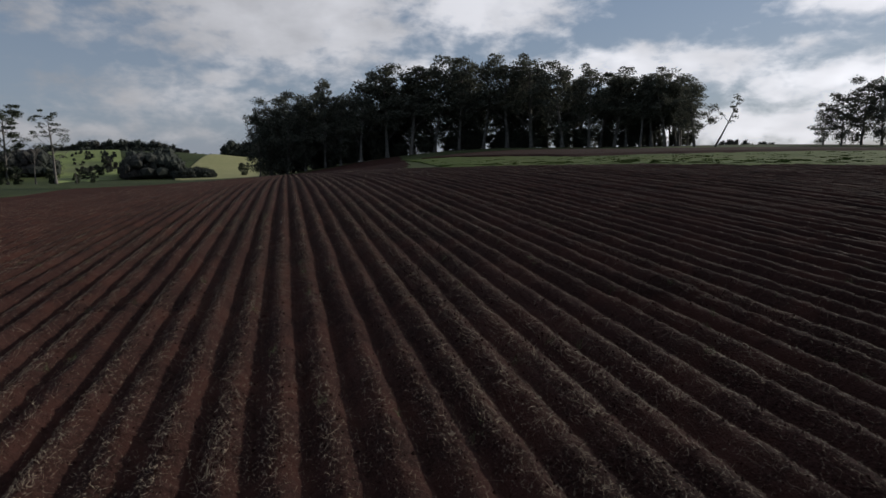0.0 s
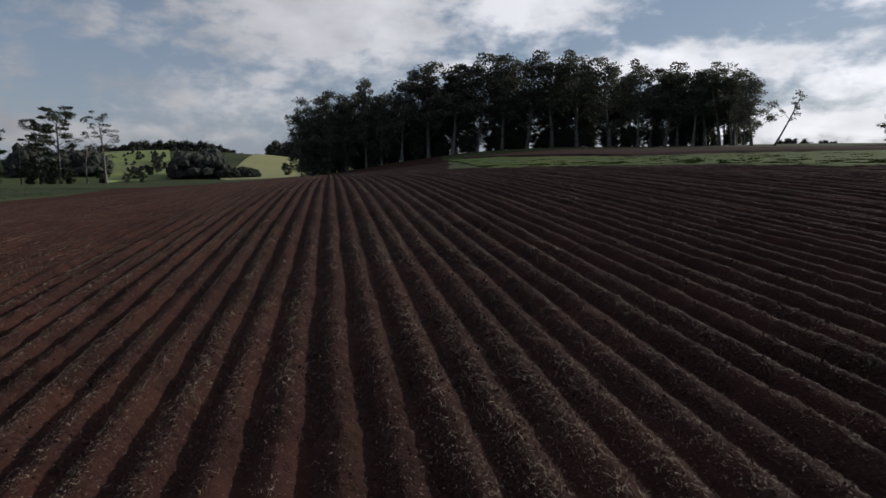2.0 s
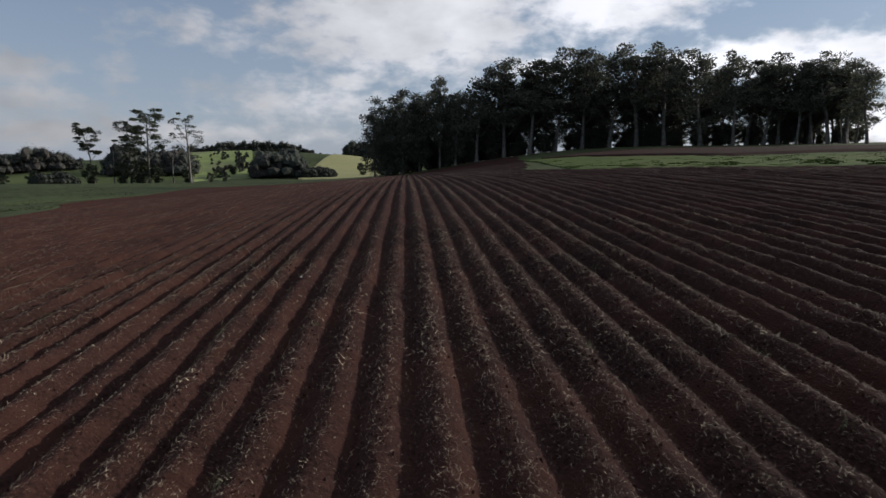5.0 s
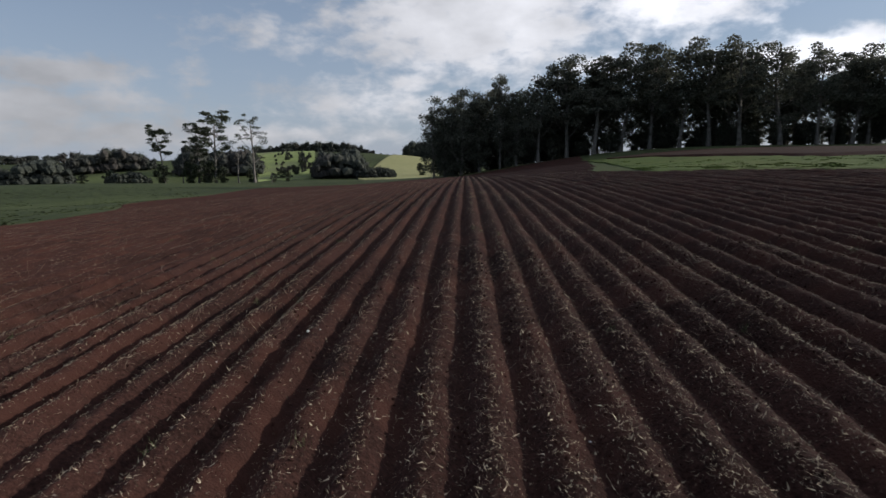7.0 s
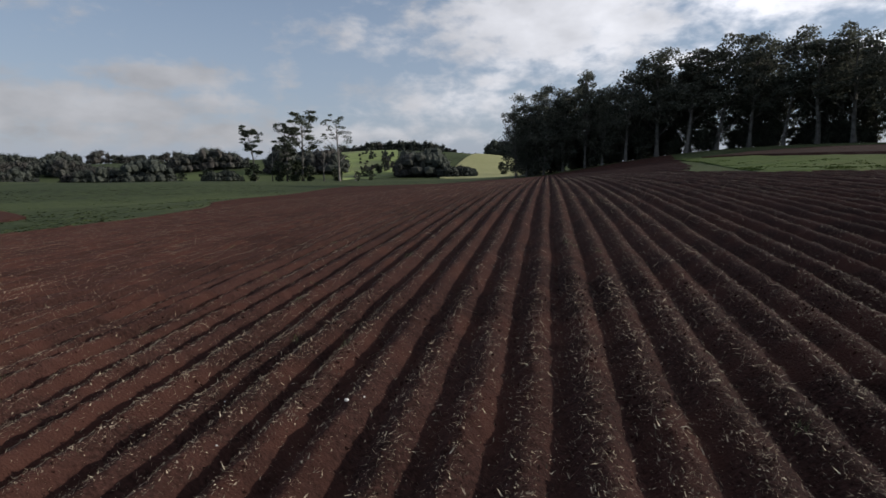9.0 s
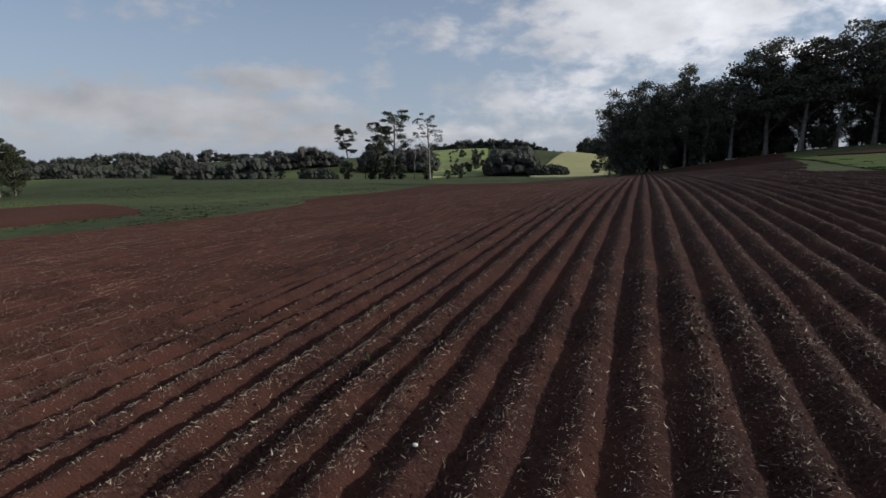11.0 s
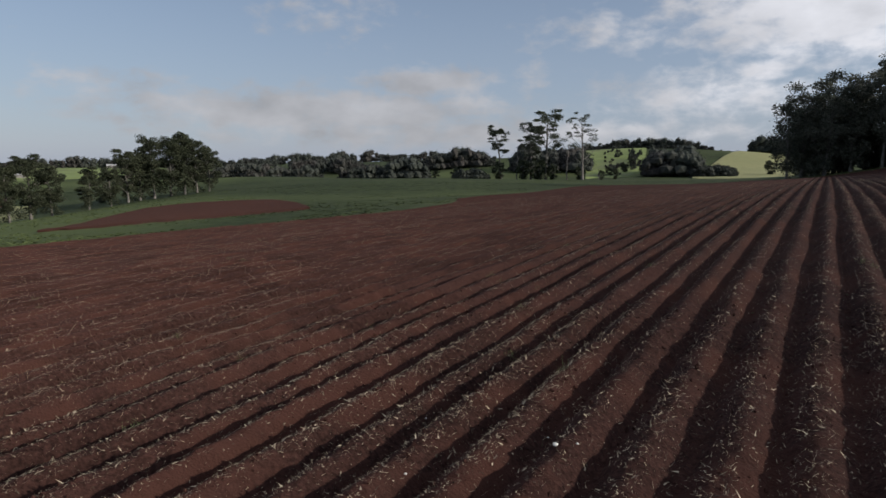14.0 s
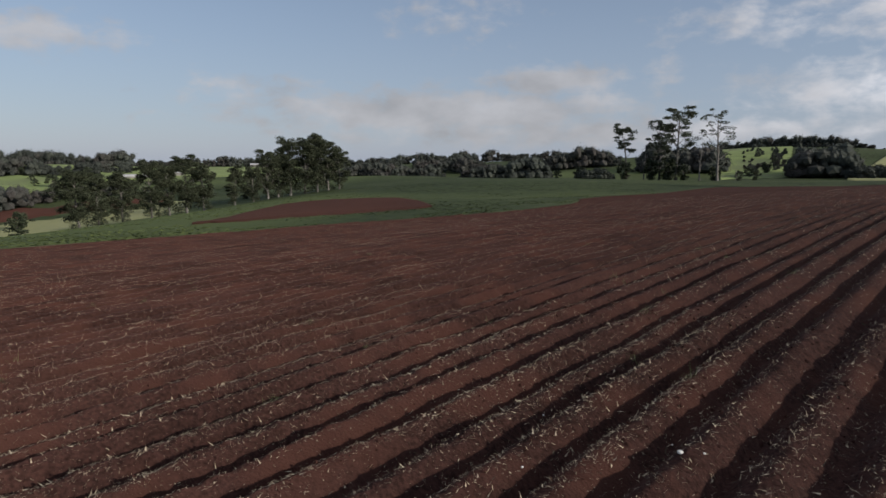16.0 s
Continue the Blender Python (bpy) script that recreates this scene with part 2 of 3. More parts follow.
def field_left(y):
    return np.interp(y, [-60, 39, 65, 80, 90, 100, 112, 122, 136, 200, 290], [-82, -77, -75, -71, -62, -53, -50, -55, -63, -71, -74]) + 1.2 * (vnoise(y * 0.07, y * 0, 3) - 0.5)


def field_right(y):
    return np.interp(y, [-60, 28, 47, 58, 75, 88, 105, 235, 290], [95, 80, 58, 48, 36, 27, 22, 48, 55]) + 1.6 * (vnoise(y * 0.09, y * 0, 5) - 0.5)


def row_shift(y):
    """How far the rows drift to the side along their length."""
    return -0.11 + 0.010 * (y - 14)


def field_height(x, y):
    u = (x - row_shift(y)) / ROW + 0.10 * (vnoise(y * 0.35, np.round(x / ROW), 11) - 0.5)
    k = np.round(u)
    c = 0.5 + 0.5 * np.cos(2 * np.pi * (u - k))
    tall = RIDGE * (0.80 + 0.4 * lattice(k, k * 0, 7)) * (0.9 + 0.2 * vnoise(y * 0.8, k * 1.7, 13))
    crumbs = vnoise(x * 9.0, y * 6.5, 19)
    clods = 0.034 * (vnoise(x * 3.1, y * 2.3, 17) - 0.5) + 0.050 * (crumbs * crumbs - 0.3) * (0.4 + 0.9 * vnoise(x * 1.3, y * 0.7, 21))
    clods = clods + 0.034 * (vnoise(x * 15.0, y * 11.0, 25) - 0.5)
    return land(x, y) - 0.225 + tall * c ** 0.6 + clods


def ploughed_field():
    verts, faces, base = [], [], 0
    # x from, x to, steps a ridge, y from, y to, step along: fine near the path, coarse beyond
    zones = [(-12, 12, 14, 4, 38, 0.085), (-20, 16, 9, -4, 4, 0.3), (-20, -12, 10, 4, 40, 0.18), (12, 16, 10, 4, 40, 0.18), (-12, 12, 10, 38, 40, 0.18), (-24, -20, 8, -4, 60, 0.3), (16, 30, 8, -4, 60, 0.3), (-20, 16, 8, 40, 60, 0.35), (-82, -24, 5, -4, 120, 0.45), (30, 82, 5, -4, 100, 0.5), (-24, 30, 6, 60, 130, 0.6),
             (-82, 60, 4, 130, 290, 2.0), (-82, -24, 4, 120, 130, 1.0), (-40, 60, 3, -24, -4, 1.0)]
    for x0, x1, per, y0, y1, dy in zones:
        xs = np.linspace(x0, x1, int((x1 - x0) / ROW * per) + 1)
        ys = np.linspace(y0, y1, int((y1 - y0) / dy) + 1)
        gx, gy = np.meshgrid(xs, ys)
        f = grid_faces(len(xs), len(ys))
        gx, gy = gx.ravel(), gy.ravel()
        mx, my = gx[f].mean(1), gy[f].mean(1)
        f = f[(mx > field_left(my)) & (mx < field_right(my))]
        used = np.unique(f)
        if not len(used):
            continue
        renum = np.zeros(len(gx), np.int64)
        renum[used] = np.arange(len(used))
        gx, gy = gx[used], gy[used]
        verts.append(np.stack([gx, gy, field_height(gx, gy)], 1))
        faces.append(renum[f] + base)
        base += len(used)
    sheet("field", np.concatenate(verts), np.concatenate(faces), SOIL, "ridged red-brown potato field with straw on it", "field", "structure")


def ground_sheet():
    near = np.arange(-240, 240.1, 4.0)
    out = [240.0]
    while out[-1] < 4600:
        out.append(out[-1] + max(3.0, (out[-1] - 225) * 0.055 + 2))
    axis = np.concatenate([-np.array(out[:0:-1]), near, out[1:]])
    xs, ys = axis, axis + 60
    gx, gy = (a.ravel() for a in np.meshgrid(xs, ys))
    inside = np.minimum(np.minimum(gx - field_left(gy), field_right(gy) - gx), np.minimum(290 - gy, gy + 24))
    far = np.hypot(gx, gy)
    z = land(gx, gy) - 0.9 * np.clip((inside - 1.0) / 4.0, 0, 1) + 0.16 * (vnoise(gx * 0.12, gy * 0.12, 23) - 0.5) * (far < 600)
    sheet("ground", np.stack([gx, gy, z], 1), grid_faces(len(xs), len(ys)), PASTURE, "rolling green pasture with worn patches and broad ones painted as sunlit", "ground", "structure")


def spread_patch(name, eye, left, right, near, far, mat, label, category, step_b=0.6, steps=24, lift=0.10, wob=0.0, kind="structure"):
    """A sheet laid on the land between two bearings and two distances from a place; near and far are bends of (bearing, metres)."""
    bs = np.arange(left, right + 1e-6, step_b)
    d0, d1 = np.interp(bs, *zip(*near)), np.interp(bs, *zip(*far))
    d0 = d0 * (1 + wob * (vnoise(bs * 1.3, bs * 0, 31) - 0.5))
    d1 = d1 * (1 + wob * (vnoise(bs * 1.1, bs * 0, 37) - 0.5))
    f = np.linspace(0, 1, steps)[:, None]
    d = d0 * (1 - f) + d1 * f
    gx, gy = eye[0] + d * np.sin(np.radians(bs)), eye[1] + d * np.cos(np.radians(bs))
    rim = np.minimum(1, 6 * np.minimum(f, 1 - f) + 0 * d)
    z = land(gx, gy) + (lift + 0.0009 * d) * np.where(rim < 0.05, -1.0, 1.0)
    sheet(name, np.stack([gx, gy, z], -1).reshape(-1, 3), grid_faces(len(bs), steps), mat, label, category, kind)


START, HALT = (0.0, 0.0), (2.6, 24.9)
ground_sheet()
spread_patch("verge", START, 11.5, 75, [(11.5, 236), (13, 150), (15, 92), (27, 78), (41, 71), (52, 75), (75, 88)], [(11.5, 238), (14, 215), (18, 165), (27, 132), (41, 128), (52, 132), (75, 150)],
             VERGE, "strip of bright long grass between two fields", "grass", 0.4, 40, 0.06, 0.05)
spread_patch("far_field", START, 13, 75, [(13, 226), (18, 168), (27, 134), (41, 130), (75, 150)], [(13, 228), (18, 236), (27, 240), (41, 238), (75, 240)],
             SOIL_FAR, "dark ploughed field beyond the grass strip", "field", 0.8, 30, 0.3, 0.03)
spread_patch("soil_patch", HALT, -66, -44.4, [(-66, 113), (-60, 113), (-50, 115), (-46, 118), (-44.4, 122)], [(-66, 115), (-63, 124), (-60, 150), (-57.5, 170), (-53, 176), (-47.5, 168), (-45.6, 150), (-44.4, 124)],
             SOIL_FAR, "patch of bare red soil in the pasture", "soil", 0.3, 14, 0.22, 0.03)
spread_patch("hay_paddock", HALT, -9.5, 1.5, [(-9.5, 500), (1.5, 380)], [(-9.5, 560), (-6, 800), (1.5, 800)], HAY, "pale mown paddock on a far slope", "paddock", 0.3, 30, 0.4, 0.03)
spread_patch("hay_paddock", HALT, -96, -66, [(-96, 330), (-66, 290)], [(-96, 440), (-66, 395)], HAY, "pale mown paddock in the valley", "paddock", 0.6, 12, 0.4, 0.05)
spread_patch("soil_patch", HALT, -96, -67, [(-96, 445), (-67, 400)], [(-96, 500), (-67, 450)], SOIL_FAR, "strip of bare red soil in the valley", "soil", 0.6, 8, 0.6, 0.05)
# far green slopes: sunlight painted on as sheets of brighter pasture
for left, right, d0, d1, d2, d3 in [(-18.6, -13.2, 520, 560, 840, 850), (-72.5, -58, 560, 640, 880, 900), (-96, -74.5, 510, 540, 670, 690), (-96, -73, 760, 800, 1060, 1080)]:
    spread_patch("sunlit_paddock", HALT, left, right, [(left, d0), (right, d1)], [(left, d2), (right, d3)], SUNLIT_GREEN, "lush green paddock on a far slope, sunlight painted into its colour", "paddock", 0.4, 24, 0.5, 0.06)
ploughed_field()


# ------------------------------------------------------------------ straw, weeds and stones on the field
def blades(n, xs, ys, lengths, widths, rng, lie=0.28, lift=0.0):
    """Twisted blades, lying mostly flat on the field."""
    turn, tip = rng.uniform(0, 2 * np.pi, n), rng.normal(lie, 0.35, n)
    d = np.stack([np.cos(turn) * np.cos(tip), np.sin(turn) * np.cos(tip), np.sin(np.abs(tip))], 1)
    side = np.stack([-np.sin(turn), np.cos(turn), rng.uniform(-0.4, 0.4, n)], 1)
    root = np.stack([xs, ys, field_height(xs, ys) + 0.006 + lift], 1)
    L, w = lengths[:, None], widths[:, None]
    end = root + d * L + np.array([0, 0, -1]) * L * rng.uniform(-0.1, 0.25, (n, 1))
    twist = side + np.stack([np.zeros(n), np.zeros(n), rng.uniform(-0.6, 0.6, n)], 1)
    v = np.stack([root - side * w / 2, root + side * w / 2, end + twist * w / 4], 1).reshape(-1, 3)
    return v, np.arange(n * 3).reshape(-1, 3)


def strewn(n, x0, x1, y0, y1, rng, crest=0.7):
    """Places thick on the crests of the ridges, thin on their flanks and in the furrows, and in drifts."""
    out = []
    while sum(len(o) for o in out) < n:
        x, y = rng.uniform(x0, x1, n), y0 + (y1 - y0) * rng.uniform(0, 1, n) ** 1.25
        u = (x - row_shift(y)) / ROW
        p = u - np.round(u)
        k = np.round(u)
        like = np.where(p > 0.14, 0.45, np.where(p > -0.28, 1.0, 0.45)) * (0.35 + 1.1 * vnoise(x * 0.5, y * 0.22, 41)) * (0.5 + lattice(k, k * 0, 43))
        keep = (rng.uniform(0, 1.6, n) < like) & (x > field_left(y) + 1) & (x < field_right(y) - 1)
        out.append(np.stack([x[keep], y[keep]], 1))
    return np.concatenate(out)[:n].T


def straw():
    rng = np.random.default_rng(5)
    vs, fs, base = [], [], 0
    for n, x0, x1, y0, y1, long, wide in [(330000, -13, 13, 4, 37, 0.044, 0.0044), (290000, -36, 28, 8, 62, 0.050, 0.0076), (220000, -76, 52, 24, 118, 0.072, 0.018)]:
        xs, ys = strewn(n, x0, x1, y0, y1, rng)
        v, f = blades(n, xs, ys, long * rng.uniform(0.45, 1.5, n), wide * rng.uniform(0.6, 1.3, n), rng)
        vs.append(v)
        fs.append(f + base)
        base += len(v)
    sheet("straw", np.concatenate(vs), np.concatenate(fs), STRAW, "scattered dry straw and stubble on the ridges", "straw", "stuff", False)


def weeds():
    rng = np.random.default_rng(9)
    tx, ty = strewn(110, -22, 16, 6, 48, rng)
    xs, ys = np.repeat(tx, 22) + rng.normal(0, 0.05, 110 * 22), np.repeat(ty, 22) + rng.normal(0, 0.06, 110 * 22)
    v, f = blades(len(xs), xs, ys, rng.uniform(0.07, 0.24, len(xs)), rng.uniform(0.004, 0.008, len(xs)), rng, 1.0)
    sheet("weeds", v, f, WEED, "small green grass tufts between the ridges", "weeds", "stuff", False)


def stone(x, y, size, seed):
    bm = bmesh.new()
    bmesh.ops.create_icosphere(bm, subdivisions=2, radius=size)
    for v in bm.verts:
        v.co *= 0.8 + 0.4 * noise.noise(v.co * 14 + Vector((seed, 0, 0)))
        v.co.z *= 0.6
    me = bpy.data.meshes.new("stone")
    bm.to_mesh(me)
    bm.free()
    me.materials.append(STONE)
    ob = tagged(new("stone", me), "small pale stone lying on the ploughed soil", "stone", "stones on the field")
    ob.location = (x, y, float(field_height(np.array([x]), np.array([y]))[0]) + size * 0.25)


def long_grass():
    rng = np.random.default_rng(12)
    n = 42000
    bs = rng.uniform(12, 60, n)
    d = np.interp(bs, [12, 15, 27, 41, 60], [180, 96, 81, 74, 82]) + rng.uniform(0, 1, n) ** 1.6 * 50
    tuft = vnoise(d * 0.35, bs * 1.2, 51)
    keep = tuft > 0.50
    bs, d, tuft = bs[keep], d[keep], tuft[keep]
    xs, ys = d * np.sin(np.radians(bs)), d * np.cos(np.radians(bs))
    n = len(xs)
    turn, lean = rng.uniform(0, 6.3, n), rng.normal(0, 0.2, (n, 2))
    tall, wide = 0.03 + 0.36 * (tuft - 0.50) + rng.uniform(0, 0.07, n), rng.uniform(0.08, 0.20, n)
    root = np.stack([xs, ys, land(xs, ys) + 0.06], 1)
    side = np.stack([np.cos(turn), np.sin(turn), 0 * turn], 1) * wide[:, None]
    top = root + np.stack([lean[:, 0], lean[:, 1], tall], 1)
    v = np.stack([root - side, root + side, top + side * 0.3, top - side * 0.3], 1).reshape(-1, 3)
    sheet("long_grass", v, np.arange(n * 4).reshape(-1, 4), VERGE, "uneven tufts of long green grass on the strip", "grass", "stuff", False)


def clods():
    """Crumbs of soil on the crests, as small uneven lumps."""
    rng = np.random.default_rng(15)
    n = 26000
    xs, ys = strewn(n, -14, 14, 2, 38, rng)
    size = 0.008 + 0.028 * rng.uniform(0, 1, n) ** 2.5
    shape = np.array([(1, 0, 0), (-1, 0, 0), (0, 1, 0), (0, -1, 0), (0, 0, 1), (0, 0, -1)], float)
    v = np.stack([xs, ys, field_height(xs, ys) + size * 0.3], 1)[:, None] + shape * size[:, None, None] * rng.uniform(0.6, 1.3, (n, 6, 3)) + rng.normal(0, 0.2, (n, 6, 3)) * size[:, None, None]
    f = np.array([(0, 2, 4), (2, 1, 4), (1, 3, 4), (3, 0, 4), (2, 0, 5), (1, 2, 5), (3, 1, 5), (0, 3, 5)])
    sheet("soil_clods", v.reshape(-1, 3), (np.arange(n)[:, None, None] * 6 + f).reshape(-1, 3), SOIL, "crumbled red soil clods on the ridges", "soil", "stuff", False)


def pasture_tufts():
    rng = np.random.default_rng(16)
    n = 18000
    bs, d = rng.uniform(-82, -24, n), 84 + 190 * rng.uniform(0, 1, n) ** 1.5
    xs, ys = HALT[0] + d * np.sin(np.radians(bs)), HALT[1] + d * np.cos(np.radians(bs))
    keep = (xs < field_left(ys) - 0.5) & (vnoise(xs * 0.08, ys * 0.08, 53) + 0.3 * vnoise(xs * 0.5, ys * 0.5, 54) > 0.62)
    xs, ys = xs[keep], ys[keep]
    n = len(xs)
    turn, tall, wide = rng.uniform(0, 6.3, n), rng.uniform(0.03, 0.11, n), rng.uniform(0.15, 0.45, n)
    root = np.stack([xs, ys, land(xs, ys) + 0.0], 1)
    side = np.stack([np.cos(turn), np.sin(turn), 0 * turn], 1) * wide[:, None]
    top = root + np.stack([rng.normal(0, 0.15, n), rng.normal(0, 0.15, n), tall], 1)
    v = np.stack([root - side, root + side, top + side * 0.4, top - side * 0.4], 1).reshape(-1, 3)
    sheet("grass_tufts", v, np.arange(n * 4).reshape(-1, 4), PASTURE, "low rough grass tufts in the pasture", "grass", "stuff", False)


straw()
weeds()
long_grass()
clods()
pasture_tufts()
for sx, sy, ss, seed in [(-0.02, 30.72, 0.042, 1), (0.16, 30.9, 0.022, 2), (-1.36, 29.7, 0.02, 3), (-0.38, 31.4, 0.016, 4), (4.33, 26.6, 0.02, 5), (-2.08, 31.2, 0.018, 6)]:
    stone(sx, sy, ss, seed)


# ------------------------------------------------------------------ trees
def tube(verts, faces, path, radii, sides=6):
    base = len(verts)
    for i, (p, r) in enumerate(zip(path, radii)):
        ahead = (path[min(i + 1, len(path) - 1)] - path[max(i - 1, 0)]).normalized()
        a = ahead.orthogonal().normalized()
        b2 = ahead.cross(a)
        for s in range(sides):
            w = 2 * math.pi * s / sides
            verts.append(tuple(p + (a * math.cos(w) + b2 * math.sin(w)) * r))
    for i in range(len(path) - 1):
        for s in range(sides):
            n = (s + 1) % sides
            faces.append((base + i * sides + s, base + i * sides + n, base + (i + 1) * sides + n, base + (i + 1) * sides + s))


def bent(start, way, length, rise, rng, steps=4, wander=0.12):
    """A limb that bends upward as it grows."""
    path, d = [start.copy()], way.normalized()
    for _ in range(steps):
        d = (d + Vector((rng.uniform(-wander, wander), rng.uniform(-wander, wander), rise))).normalized()
        path.append(path[-1] + d * (length / steps))
    return path


def leaf_quads(clumps, size, rng):
    """Leaf sprays as small tilted quads, thick towards the rim and top of each clump."""
    pts, big = [], []
    for c, r, flat, n in clumps:
        v = rng.normal(0, 1, (n, 3))
        v /= np.linalg.norm(v, axis=1)[:, None]
        v *= rng.uniform(0.25, 1.0, (n, 1)) ** 0.5 * rng.uniform(0.75, 1.25, (n, 1))
        v[:, 2] = np.abs(v[:, 2]) * flat * np.where(rng.uniform(0, 1, n) < 0.7, 1, -0.7)
        pts.append(np.array(c) + v * r)
        big.append(np.full(n, size) * rng.uniform(0.5, 1.4, n))
    p, s = np.concatenate(pts), np.concatenate(big)[:, None]
    n = len(p)
    a = rng.normal(0, 1, (n, 3))
    a /= np.linalg.norm(a, axis=1)[:, None]
    b2 = np.cross(a, rng.normal(0, 1, (n, 3)))
    b2 /= np.linalg.norm(b2, axis=1)[:, None]
    q = np.stack([p - a * s * 0.5, p + b2 * s * 0.26, p + a * s * 0.5, p - b2 * s * 0.26], 1)
    return q.reshape(-1, 3), np.arange(n * 4).reshape(-1, 4)


def gum_tree(name, label, seed, tall, bare, spread, limbs, leaf, per_clump, clump, flat=0.6, leaf_mat=None, bark=None, low=0.0, lean=(0, 0), category="tree", forks=3):
    """A gum: a bare pale trunk, limbs that bend up, and clumps of foliage at the ends of the branches."""
    rng, nrng = random.Random(seed), np.random.default_rng(seed)
    verts, faces, clumps = [], [], []
    r0 = tall * 0.013 + 0.12
    trunk = bent(Vector((0, 0, -0.6)), Vector((lean[0], lean[1], 1)), tall * 0.86, 0.03, rng, 8, 0.07)
    tube(verts, faces, trunk, [r0 * (1.35 if i == 0 else 1) * (1 - 0.095 * i) for i in range(len(trunk))], 7)
    for i in range(limbs):
        f = bare + (0.97 - bare) * (i + rng.random() * 0.8) / limbs
        at = f * (len(trunk) - 1)
        p = trunk[int(at)].lerp(trunk[min(int(at) + 1, len(trunk) - 1)], at % 1)
        turn = i * 2.4 + rng.uniform(-0.5, 0.5)
        reach = spread * tall * (1.15 - 0.62 * f) * rng.uniform(0.7, 1.2)
        limb = bent(p, Vector((math.cos(turn), math.sin(turn), 0.55 + 0.5 * f)), reach, 0.14, rng, 4, 0.16)
        r = r0 * (0.42 - 0.2 * f)
        tube(verts, faces, limb, [r * (1 - 0.18 * j) for j in range(len(limb))], 4)
        for j in range(forks):
            s = limb[rng.choice((1, 2, 3, 4)) if j else 4]
            w = turn + rng.uniform(-1.4, 1.4)
            twig = bent(s, Vector((math.cos(w), math.sin(w), rng.uniform(0.1, 0.9))), reach * rng.uniform(0.3, 0.55), 0.1, rng, 3, 0.2)
            tube(verts, faces, twig, [r * 0.4, r * 0.3, r * 0.2, r * 0.1], 3)
            if per_clump:
                clumps.append((tuple(twig[-1]), clump * tall * rng.uniform(0.6, 1.3), flat, int(per_clump * rng.uniform(0.6, 1.3))))
    if per_clump:
        clumps.append((tuple(trunk[-1]), clump * tall * 1.1, 0.8, per_clump))
        for _ in range(int(low)):
            w, d = rng.uniform(0, 6.3), rng.uniform(0.02, 0.14) * tall
            clumps.append(((d * math.cos(w), d * math.sin(w), tall * rng.uniform(0.03, 0.3)), clump * tall * rng.uniform(0.8, 1.4), 0.9, per_clump))
    thing = tagged(new(name), label, category)
    part("trunk", quad_mesh("trunk", verts, faces), bark or BARK, thing)
    if per_clump:
        v, f = leaf_quads(clumps, leaf, nrng)
        part("crown", quad_mesh("crown", v, f, False), leaf_mat or GUM_LEAF, thing)
    return thing


def from_eye(eye, bearing, metres):
    return eye[0] + metres * math.sin(radians(bearing)), eye[1] + metres * math.cos(radians(bearing))


def standing(x, y, turn=0.0, size=1.0, wide=1.0):
    return Matrix.Translation((x, y, land_at(x, y))) @ Matrix.Rotation(turn, 4, "Z") @ Matrix.Diagonal((size * wide, size * wide, size, 1))


# six kinds of tall gum, 40 m high, that stand far outside the view only as patterns are placed as the first of their kind
tall_gum = "tall dark gum tree with a bare trunk in a grove"
GUMS = [gum_tree("gum_tree", tall_gum, 20 + i, 40, *shape, forks=4) for i, shape in enumerate([
    (0.26, 0.22, 14, 0.9, 92, 0.066, 0.75), (0.22, 0.20, 15, 0.9, 92, 0.066, 0.8), (0.36, 0.24, 13, 0.9, 92, 0.066, 0.65),
    (0.16, 0.21, 16, 0.9, 92, 0.066, 0.8), (0.32, 0.19, 14, 0.9, 92, 0.066, 0.8), (0.34, 0.22, 14, 0.9, 92, 0.066, 0.65)])]
BUSHY = [gum_tree("gum_tree", "dense dark gum tree leafy down to the ground", 40 + i, 30, 0.12, 0.26, 17, 0.72, 100, 0.080, 0.75, low=12, forks=4) for i in range(2)]
UNDER = [gum_tree("shrub", "dark shrub under the gum trees", 50 + i, 10, 0.1, 0.34, 10, 0.8, 80, 0.15, 0.9, low=8, category="shrub") for i in range(2)]
first_used = set()


def plant(kind, x, y, turn, size, wide, group):
    m = standing(x, y, turn, size, wide)
    if kind not in first_used:
        first_used.add(kind)
        kind.matrix_basis = m
        ob = kind
    else:
        ob = copy_thing(kind, m @ Matrix.Diagonal((1 / kind.scale[0], 1 / kind.scale[1], 1 / kind.scale[2], 1)))
    ob["group"] = group
    return ob


rnd = random.Random(77)
# front of the grove: bearing, metres and height of each tree
FRONT = [
    (-1.7, 300, 30, 1), (-0.7, 302, 36, 1), (0.7, 300, 37, 1), (2.3, 304, 33, 1), (4.1, 298, 43, 2), (5.5, 300, 33, 1), (7.4, 298, 42, 0), (9.8, 300, 46, 0), (12.0, 300, 45, 0),
    (5.0, 326, 34, 1), (6.4, 316, 35, 1), (7.0, 308, 28, 1), (8.6, 320, 37, 1), (14.2, 302, 46, 0), (16.5, 304, 47, 0), (18.8, 304, 45, 0), (21.0, 300, 42, 0), (23.2, 298, 44, 0), (26.0, 296, 41, 0), (28.4, 294, 38, 0), (30.6, 294, 36, 0),
    (32.8, 292, 31, 0), (34.9, 290, 36, 0), (37.3, 288, 30, 0), (31.6, 302, 33, 0), (33.8, 300, 34, 0), (36.0, 298, 33, 0), (29.4, 303, 37, 0),
]
for bearing, metres, tall, bushy in FRONT:
    kind = rnd.choice(BUSHY if bushy == 1 else GUMS)
    x, y = from_eye(START, bearing, metres + rnd.uniform(-3, 3))
    plant(kind, x, y, rnd.uniform(0, 6.3), tall * 1.01 / (30 if bushy == 1 else 40), (rnd.uniform(1.1, 1.4), 1.0, 0.72)[bushy], "gum trees of the grove")
